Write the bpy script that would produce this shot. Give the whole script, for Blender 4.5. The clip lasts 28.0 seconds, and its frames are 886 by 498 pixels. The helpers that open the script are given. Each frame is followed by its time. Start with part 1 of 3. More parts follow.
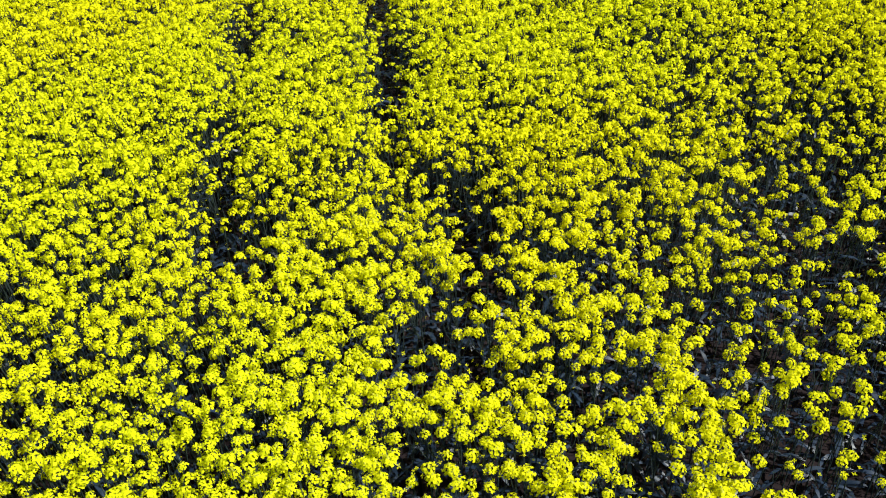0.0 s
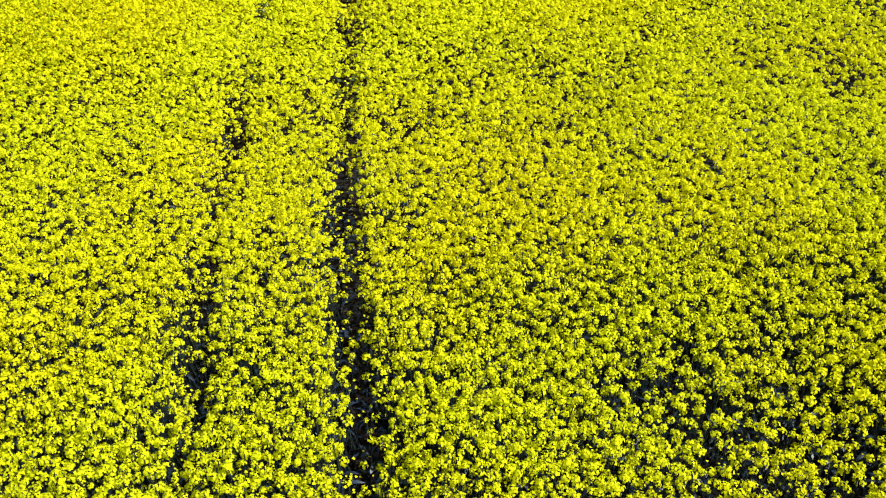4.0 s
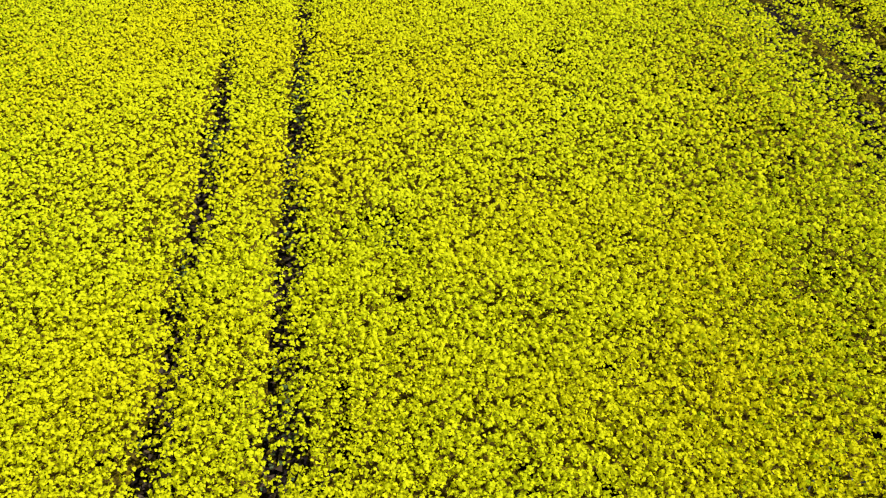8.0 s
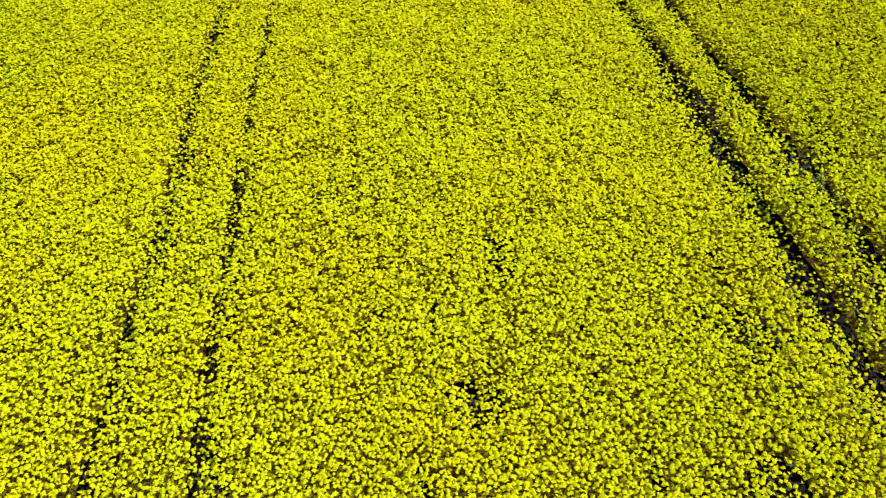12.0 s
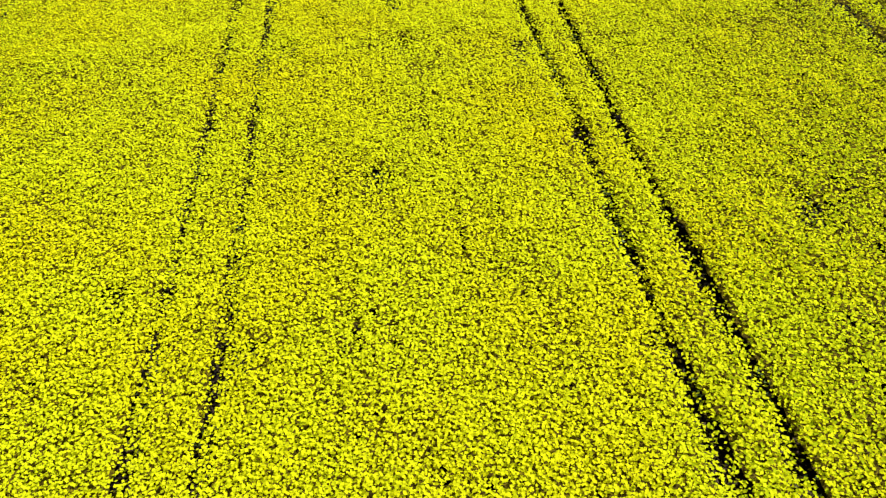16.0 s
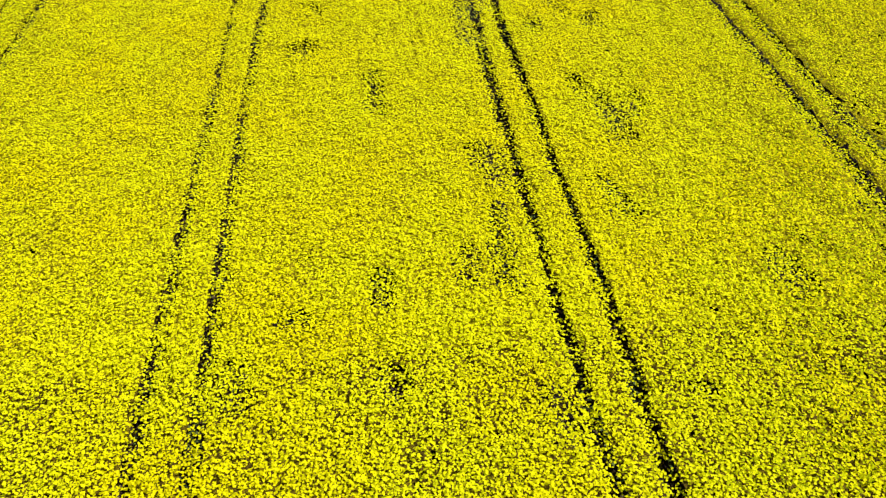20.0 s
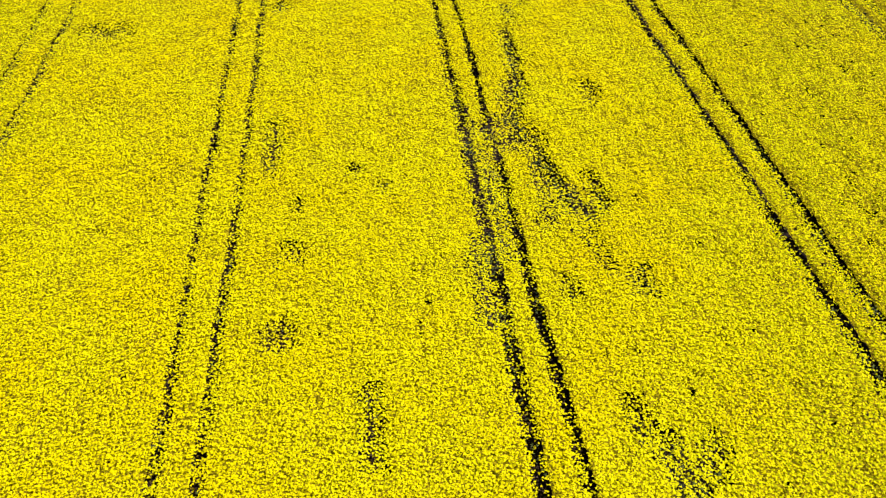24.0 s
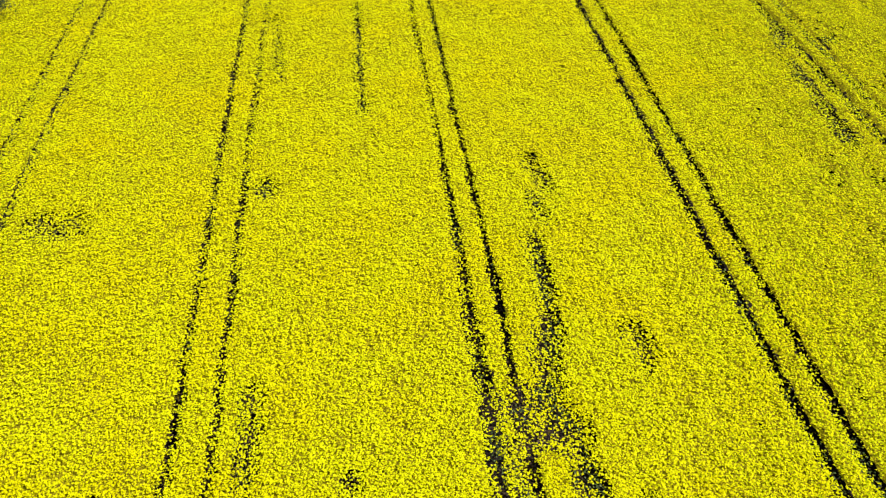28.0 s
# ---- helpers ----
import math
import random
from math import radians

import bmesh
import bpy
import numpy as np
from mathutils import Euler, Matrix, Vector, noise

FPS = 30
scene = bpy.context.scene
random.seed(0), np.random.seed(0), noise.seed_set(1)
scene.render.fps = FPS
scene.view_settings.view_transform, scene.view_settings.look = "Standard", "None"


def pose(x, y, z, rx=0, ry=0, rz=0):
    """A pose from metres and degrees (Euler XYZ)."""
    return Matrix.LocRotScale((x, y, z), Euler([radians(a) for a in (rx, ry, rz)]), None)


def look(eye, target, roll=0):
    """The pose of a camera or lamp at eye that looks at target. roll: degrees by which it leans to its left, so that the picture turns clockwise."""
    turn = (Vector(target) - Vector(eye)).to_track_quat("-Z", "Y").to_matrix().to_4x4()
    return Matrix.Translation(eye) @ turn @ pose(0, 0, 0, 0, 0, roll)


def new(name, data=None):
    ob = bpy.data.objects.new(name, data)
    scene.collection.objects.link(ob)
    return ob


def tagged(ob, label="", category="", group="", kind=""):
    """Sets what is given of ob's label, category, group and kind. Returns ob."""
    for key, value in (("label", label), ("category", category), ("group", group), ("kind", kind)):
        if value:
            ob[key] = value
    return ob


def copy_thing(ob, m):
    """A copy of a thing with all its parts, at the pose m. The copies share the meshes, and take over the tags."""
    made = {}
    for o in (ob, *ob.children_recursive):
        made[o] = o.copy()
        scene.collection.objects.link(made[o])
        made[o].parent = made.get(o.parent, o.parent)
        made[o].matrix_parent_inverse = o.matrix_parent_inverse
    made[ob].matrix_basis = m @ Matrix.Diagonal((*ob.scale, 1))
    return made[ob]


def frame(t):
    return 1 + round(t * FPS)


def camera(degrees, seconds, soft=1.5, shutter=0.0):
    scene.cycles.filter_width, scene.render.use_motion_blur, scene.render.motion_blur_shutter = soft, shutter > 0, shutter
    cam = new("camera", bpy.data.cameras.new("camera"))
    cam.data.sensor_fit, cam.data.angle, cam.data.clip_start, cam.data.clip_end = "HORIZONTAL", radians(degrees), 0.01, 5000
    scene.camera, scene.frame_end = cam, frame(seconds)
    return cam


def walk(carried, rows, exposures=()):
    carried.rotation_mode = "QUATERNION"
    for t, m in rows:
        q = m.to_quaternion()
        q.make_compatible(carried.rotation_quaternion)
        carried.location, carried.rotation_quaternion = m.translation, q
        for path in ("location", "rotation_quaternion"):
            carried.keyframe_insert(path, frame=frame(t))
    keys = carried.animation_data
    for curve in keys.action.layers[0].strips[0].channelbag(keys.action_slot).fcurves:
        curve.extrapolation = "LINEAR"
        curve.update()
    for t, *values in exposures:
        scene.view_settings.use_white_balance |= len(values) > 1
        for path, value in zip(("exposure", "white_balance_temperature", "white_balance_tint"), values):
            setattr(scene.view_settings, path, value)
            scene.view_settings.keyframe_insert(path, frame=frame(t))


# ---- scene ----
cam = camera(58.0, 28.0, soft=1.2)
# ---------------------------------------------------------------- camera
ROWS = [
    (0, -0.086, -7.730, 4.997, 50.954, -3.779, -3.277),
    (0.5, -0.026, -7.677, 5.262, 51.096, -3.441, -3.501),
    (1, 0.022, -7.567, 5.499, 51.247, -3.100, -3.738),
    (1.5, 0.073, -7.334, 5.762, 51.460, -2.727, -4.017),
    (2, 0.107, -7.073, 6.023, 51.644, -2.406, -4.236),
    (2.5, 0.155, -6.710, 6.279, 51.774, -2.220, -4.349),
    (4.5, 0.604, -3.424, 7.364, 52.014, -4.558, -4.075),
    (5, 0.744, -2.101, 7.645, 52.101, -4.438, -4.101),
    (5.5, 0.882, -0.590, 7.935, 52.111, -4.127, -4.170),
    (6, 1.023, 1.095, 8.269, 52.076, -3.753, -4.221),
    (6.5, 1.191, 2.843, 8.604, 51.964, -3.441, -4.222),
    (7, 1.411, 4.590, 8.963, 51.890, -3.291, -4.205),
    (7.5, 1.651, 6.336, 9.313, 51.825, -3.348, -4.199),
    (8, 1.891, 8.068, 9.638, 51.766, -3.392, -4.150),
    (8.5, 2.118, 9.841, 9.973, 51.686, -3.367, -4.089),
    (9, 2.392, 11.705, 10.315, 51.507, -3.289, -4.080),
    (9.5, 2.697, 13.627, 10.650, 51.246, -3.201, -4.050),
    (10, 3.006, 15.608, 10.979, 51.023, -3.149, -3.976),
    (10.5, 3.286, 17.679, 11.309, 50.942, -3.141, -3.932),
    (11, 3.473, 19.643, 11.638, 50.919, -3.087, -3.889),
    (11.5, 3.617, 21.637, 11.998, 50.973, -3.015, -3.930),
    (12, 3.769, 23.706, 12.399, 51.015, -2.910, -4.006),
    (12.5, 3.930, 25.779, 12.893, 51.037, -2.783, -4.036),
    (14.5, 4.850, 33.707, 15.471, 50.285, -3.276, -4.050),
    (15, 5.049, 35.772, 16.054, 50.204, -3.260, -3.956),
    (15.5, 5.220, 37.836, 16.616, 50.140, -3.188, -3.893),
    (16, 5.334, 39.915, 17.118, 50.126, -3.134, -3.872),
    (16.5, 5.486, 42.074, 17.563, 50.124, -2.985, -3.970),
    (17, 5.669, 44.257, 17.975, 50.117, -2.776, -4.080),
    (17.5, 5.846, 46.436, 18.392, 50.094, -2.603, -4.145),
    (18, 6.005, 48.586, 18.855, 50.077, -2.500, -4.219),
    (18.5, 6.180, 50.674, 19.375, 49.997, -2.349, -4.369),
    (19, 6.328, 52.710, 19.941, 49.841, -2.137, -4.553),
    (19.5, 6.439, 54.871, 20.564, 49.755, -1.930, -4.733),
    (20, 6.538, 57.086, 21.206, 49.620, -1.700, -4.917),
    (20.5, 6.622, 59.284, 21.874, 49.476, -1.410, -5.081),
    (21, 6.710, 61.442, 22.568, 49.351, -1.136, -5.254),
    (21.5, 6.802, 63.610, 23.274, 49.239, -0.951, -5.425),
    (23.5, 7.219, 72.481, 26.050, 48.682, -1.035, -5.844),
    (24, 7.339, 74.682, 26.683, 48.608, -0.987, -5.839),
    (24.5, 7.474, 76.863, 27.288, 48.549, -0.905, -5.839),
    (25, 7.620, 79.025, 27.872, 48.530, -0.786, -5.887),
    (25.5, 7.752, 81.157, 28.435, 48.509, -0.641, -5.977),
    (26, 7.873, 83.260, 28.998, 48.524, -0.458, -6.057),
    (26.5, 7.983, 85.323, 29.575, 48.562, -0.250, -6.157),
    (27, 8.041, 87.387, 30.157, 48.595, -0.077, -6.209),
    (27.5, 8.052, 89.444, 30.750, 48.599, 0.058, -6.256),
    (28, 8.040, 91.512, 31.343, 48.557, 0.212, -6.325),
]
walk(cam, [(t, pose(x, y, z, rx, 0, rz) @ pose(0, 0, 0, 0, 0, roll)) for t, x, y, z, rx, roll, rz in ROWS],
     exposures=[(0.0, 0.60, 6500, 4), (5.0, 0.45, 6500, 5), (8.0, 0.18, 6500, 5), (10.0, 0.18, 6500, 5), (13.0, 0.24, 6500, 3), (15.0, 0.34, 6500, 1), (17.0, 0.38, 6600, 3), (20.0, 0.41, 7000, 10), (21.5, 0.48, 7200, 19), (23.0, 0.49, 7500, 24), (24.0, 0.48, 7500, 22), (25.0, 0.46, 7300, 18), (26.0, 0.46, 7100, 12), (27.0, 0.46, 7000, 10), (28.0, 0.46, 7000, 8)])

# ---------------------------------------------------------------- world and sun
SUN_ELEVATION, SUN_AZIMUTH = 52.0, 110.0  # degrees; azimuth clockwise from +y
world = bpy.data.worlds.new("clear_sky")
scene.world = world
world.use_nodes = True
sky = world.node_tree.nodes.new("ShaderNodeTexSky")
sky.sky_type, sky.sun_disc = "NISHITA", False
sky.sun_elevation, sky.sun_rotation = radians(SUN_ELEVATION), radians(SUN_AZIMUTH)
world.node_tree.links.new(sky.outputs[0], world.node_tree.nodes["Background"].inputs[0])
world.node_tree.nodes["Background"].inputs[1].default_value = 0.066
lamp = bpy.data.lights.new("sun", "SUN")
lamp.energy, lamp.angle, lamp.color = 4.3, radians(0.5), (1.0, 0.97, 0.92)
sun = new("sun", lamp)
toward = Vector((math.sin(radians(SUN_AZIMUTH)) * math.cos(radians(SUN_ELEVATION)),
                 math.cos(radians(SUN_AZIMUTH)) * math.cos(radians(SUN_ELEVATION)), math.sin(radians(SUN_ELEVATION))))
sun.matrix_world = look(toward * 100, (0, 0, 0))


# ---------------------------------------------------------------- materials
def material(name, dark, light, grain, rough=0.7, translucent=0.0, patch=None, bump=0.0, patch_size=0.25, gloss=0.2, by_piece=0.6):
    """Two tones by a fine noise and by piece, a third in broad patches, optional translucency and relief."""
    mat = bpy.data.materials.new(name)
    mat.use_nodes = True
    nt = mat.node_tree
    node, link = nt.nodes.new, nt.links.new
    bsdf, out = nt.nodes["Principled BSDF"], nt.nodes["Material Output"]
    bsdf.inputs["Roughness"].default_value = rough
    bsdf.inputs["Specular IOR Level"].default_value = gloss
    geo = node("ShaderNodeNewGeometry")
    fine = node("ShaderNodeTexNoise")
    fine.inputs["Scale"].default_value, fine.inputs["Detail"].default_value = grain, 3
    link(geo.outputs["Position"], fine.inputs["Vector"])
    total = node("ShaderNodeMath")
    total.operation = "MULTIPLY_ADD"
    total.inputs[1].default_value = by_piece
    link(geo.outputs["Random Per Island"], total.inputs[0])
    half = node("ShaderNodeMath")
    half.operation = "MULTIPLY"
    half.inputs[1].default_value = 0.5 if by_piece else 1.0
    link(fine.outputs["Fac"], half.inputs[0])
    link(half.outputs[0], total.inputs[2])
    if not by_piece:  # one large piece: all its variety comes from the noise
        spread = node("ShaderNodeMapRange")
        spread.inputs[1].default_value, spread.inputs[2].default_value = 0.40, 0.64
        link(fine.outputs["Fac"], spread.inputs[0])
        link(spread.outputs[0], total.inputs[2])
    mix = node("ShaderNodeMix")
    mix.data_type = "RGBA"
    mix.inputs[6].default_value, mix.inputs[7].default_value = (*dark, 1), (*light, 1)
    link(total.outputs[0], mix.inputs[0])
    colour = mix.outputs[2]
    if patch:
        broad = node("ShaderNodeTexNoise")
        broad.inputs["Scale"].default_value, broad.inputs["Detail"].default_value = patch_size, 4
        link(geo.outputs["Position"], broad.inputs["Vector"])
        ramp = node("ShaderNodeMapRange")
        ramp.inputs[1].default_value, ramp.inputs[2].default_value = 0.42, 0.72
        link(broad.outputs["Fac"], ramp.inputs[0])
        mix2 = node("ShaderNodeMix")
        mix2.data_type = "RGBA"
        mix2.inputs[7].default_value = (*patch, 1)
        link(ramp.outputs[0], mix2.inputs[0])
        link(colour, mix2.inputs[6])
        colour = mix2.outputs[2]
    link(colour, bsdf.inputs["Base Color"])
    if bump:
        relief = node("ShaderNodeBump")
        relief.inputs["Strength"].default_value, relief.inputs["Distance"].default_value = 0.8, bump
        link(fine.outputs["Fac"], relief.inputs["Height"])
        link(relief.outputs[0], bsdf.inputs["Normal"])
    if translucent:
        thin, both = node("ShaderNodeBsdfTranslucent"), node("ShaderNodeMixShader")
        link(colour, thin.inputs[0])
        both.inputs[0].default_value = translucent
        link(bsdf.outputs[0], both.inputs[1])
        link(thin.outputs[0], both.inputs[2])
        link(both.outputs[0], out.inputs[0])
    return mat


PETAL = material("rape_petals", (0.76, 0.73, 0.008), (0.83, 0.88, 0.014), 9, 0.75, 0.36, (0.84, 0.78, 0.008), 0, 0.22, 0.08)
# Duller, greener copy of the petals that paints in lens falloff.
FALLOFF_PETAL = material("falloff_heads", (0.34, 0.40, 0.006), (0.54, 0.60, 0.006), 20, 0.8, 0.25, None, 0, 0.25, 0.04)
BUD = material("rape_buds", (0.30, 0.34, 0.03), (0.55, 0.52, 0.03), 40, 0.6)
# Stem and leaf tones carry the dark, bluish shade between the plants.
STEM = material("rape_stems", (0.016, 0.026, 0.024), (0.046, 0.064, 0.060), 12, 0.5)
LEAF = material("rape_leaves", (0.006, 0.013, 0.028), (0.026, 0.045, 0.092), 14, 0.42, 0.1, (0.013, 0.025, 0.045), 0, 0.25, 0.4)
# Brown-black grain and mottles paint in the shade of gaps between plants.
UNDER_SHADE = material("shaded_understorey", (0.030, 0.018, 0.007), (0.23, 0.18, 0.005), 24, 0.8, 0, (0.045, 0.030, 0.007), 0, 2.6, 0.05, 0.0)
# Same layer, painted brighter past y 75; its dark specks are gap shade.
UNDER_BRIGHT = material("bright_understorey", (0.040, 0.026, 0.008), (0.52, 0.47, 0.006), 17, 0.8, 0, (0.19, 0.16, 0.008), 0, 2.6, 0.03, 0.0)
STALK = material("worn_stalks", (0.036, 0.024, 0.016), (0.105, 0.068, 0.045), 16, 0.7, 0, (0.048, 0.034, 0.024), 0, 1.5, 0.2)
SHOOT = material("green_shoots", (0.032, 0.060, 0.022), (0.13, 0.18, 0.025), 16, 0.55, 0.15, (0.05, 0.075, 0.045), 0, 0.8, 0.3)
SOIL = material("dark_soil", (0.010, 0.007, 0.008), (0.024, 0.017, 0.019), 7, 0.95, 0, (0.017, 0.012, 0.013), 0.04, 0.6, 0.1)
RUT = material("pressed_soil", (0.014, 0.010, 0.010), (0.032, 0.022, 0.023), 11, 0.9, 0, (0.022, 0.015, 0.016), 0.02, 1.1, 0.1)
BEYOND = material("flowering_crop", (0.10, 0.088, 0.008), (0.58, 0.56, 0.008), 11, 0.85, 0, (0.31, 0.29, 0.008), 0.10, 0.9, 0.1, 0.0)
BARK = material("bark", (0.06, 0.045, 0.035), (0.13, 0.10, 0.08), 20, 0.9, 0, None, 0.02)
TREE_LEAF = material("tree_leaves", (0.012, 0.030, 0.024), (0.030, 0.058, 0.036), 6, 0.6, 0.2)


# ---------------------------------------------------------------- plan of the field
rng = np.random.default_rng(7)
CROP = 1.15  # height of the flowering tops
TRACKS = [  # x of a wheel track, half its width, how broken it is along its run, how worn it is by y, how it strays by y
    (-16.25, 0.085, 0.74, (0, 0.95), (0, 0)), (-14.05, 0.090, 0.66, (0, 1.05), (0, 0)),
    (-1.78, 0.112, 0.72, (-10, 0.45, -4, 0.5, -2.5, 1.0, 3.5, 1.15, 5.5, 0.7, 7, 1.1, 9, 0.6, 11, 0.7, 13, 1.2, 16, 1.1, 18, 0.8, 20, 0.75, 21.5, 1.15, 24.5, 1.2, 27, 1.0, 30, 0.8, 34, 0.85,
                          36, 1.05, 42, 1.15, 46, 1.1, 50, 1.2, 54, 0.8, 60, 0.75, 67, 1.0, 80, 0.95, 90, 0.9, 100, 1.0, 170, 1.0),
     (-3, 0.2, 1, 0, 4, -0.1, 8, 0, 13, 0.08, 20, 0, 24, -0.12, 36, -0.14, 50, -0.14, 64, -0.08, 80, -0.05, 95, -0.03, 110, 0, 170, 0)),
    (0.0, 0.110, 0.69, (-10, 1.0, -3.5, 0.9, -2, 1.2, 0, 1.5, 2.5, 1.5, 4, 1.15, 5.5, 1.3, 7, 1.0, 9, 1.15, 11, 1.35, 14, 1.4, 16, 1.25, 19, 1.2, 22, 1.1, 25, 1.25, 28, 1.2,
                        31, 1.1, 34, 0.9, 37, 0.9, 39.5, 1.2, 43, 1.1, 48, 0.9, 50, 1.0, 52, 0.65, 55, 1.05, 57, 1.0, 61, 0.65, 64, 0.95, 67, 1.05, 69.5, 0.7, 73, 1.05, 80, 1.0,
                        87, 0.75, 93, 0.9, 106, 1.05, 115, 0.85, 125, 0.9, 140, 0.75, 170, 0.75),
     (-8, 0.05, -1, -0.08, 4, -0.1, 11, 0.06, 18, 0, 24, -0.07, 29, 0.0, 34, -0.14, 48, -0.2, 52, -0.03, 58, 0.08, 66, 0.06, 74, -0.04, 86, -0.1, 98, -0.08, 108, 0.06, 124, 0.1, 138, -0.04, 170, 0)),
    (12.40, 0.120, 0.64, (0, 1.3, 26, 1.4, 33, 1.8, 44, 1.9, 47, 1.6, 52, 1.35, 56, 1.0, 62, 1.1, 68, 0.95, 74, 1.2, 79, 1.0, 84, 1.3, 91, 1.3, 95, 1.6, 98, 1.3, 101, 1.7, 105, 1.5, 110, 2.1, 113, 1.6,
                          117, 1.7, 120, 1.8, 124, 1.3, 130, 1.1, 140, 0.95, 170, 0.9),
     (23, 0.1, 33, -0.05, 41, 0.1, 46, 0.2, 56, 0.0, 66, 0.08, 78, 0, 90, 0, 98, 0.1, 105, 0.25, 115, 0.3, 130, 0.36, 140, 0.32, 150, 0.1, 170, 0)),
    (14.15, 0.115, 0.43, (0, 1.7, 44, 1.5, 49, 1.3, 53, 0.8, 57, 1.4, 62, 0.9, 69, 1.2, 73, 1.1, 77, 0.8, 79, 1.1, 84, 0.95, 92, 1.15, 106, 1.35, 118, 1.2, 130, 1.05, 170, 1.05),
     (39, 0.05, 54, 0.12, 60, 0, 68, -0.08, 74, 0, 79, 0.12, 86, -0.1, 105, -0.05, 116, 0.1, 130, 0.18, 140, 0.03, 170, 0)),
    (27.22, 0.125, 0.60, (0, 1.4), (0, 0)), (29.00, 0.115, 0.60, (0, 1.35), (0, 0)),
    (43.20, 0.125, 0.46, (0, 1.4), (0, 0)), (45.00, 0.105, 0.58, (0, 1.1), (0, 0))]


def bareness(y, n):
    return np.interp(y, TRACKS[n][3][0::2], TRACKS[n][3][1::2])


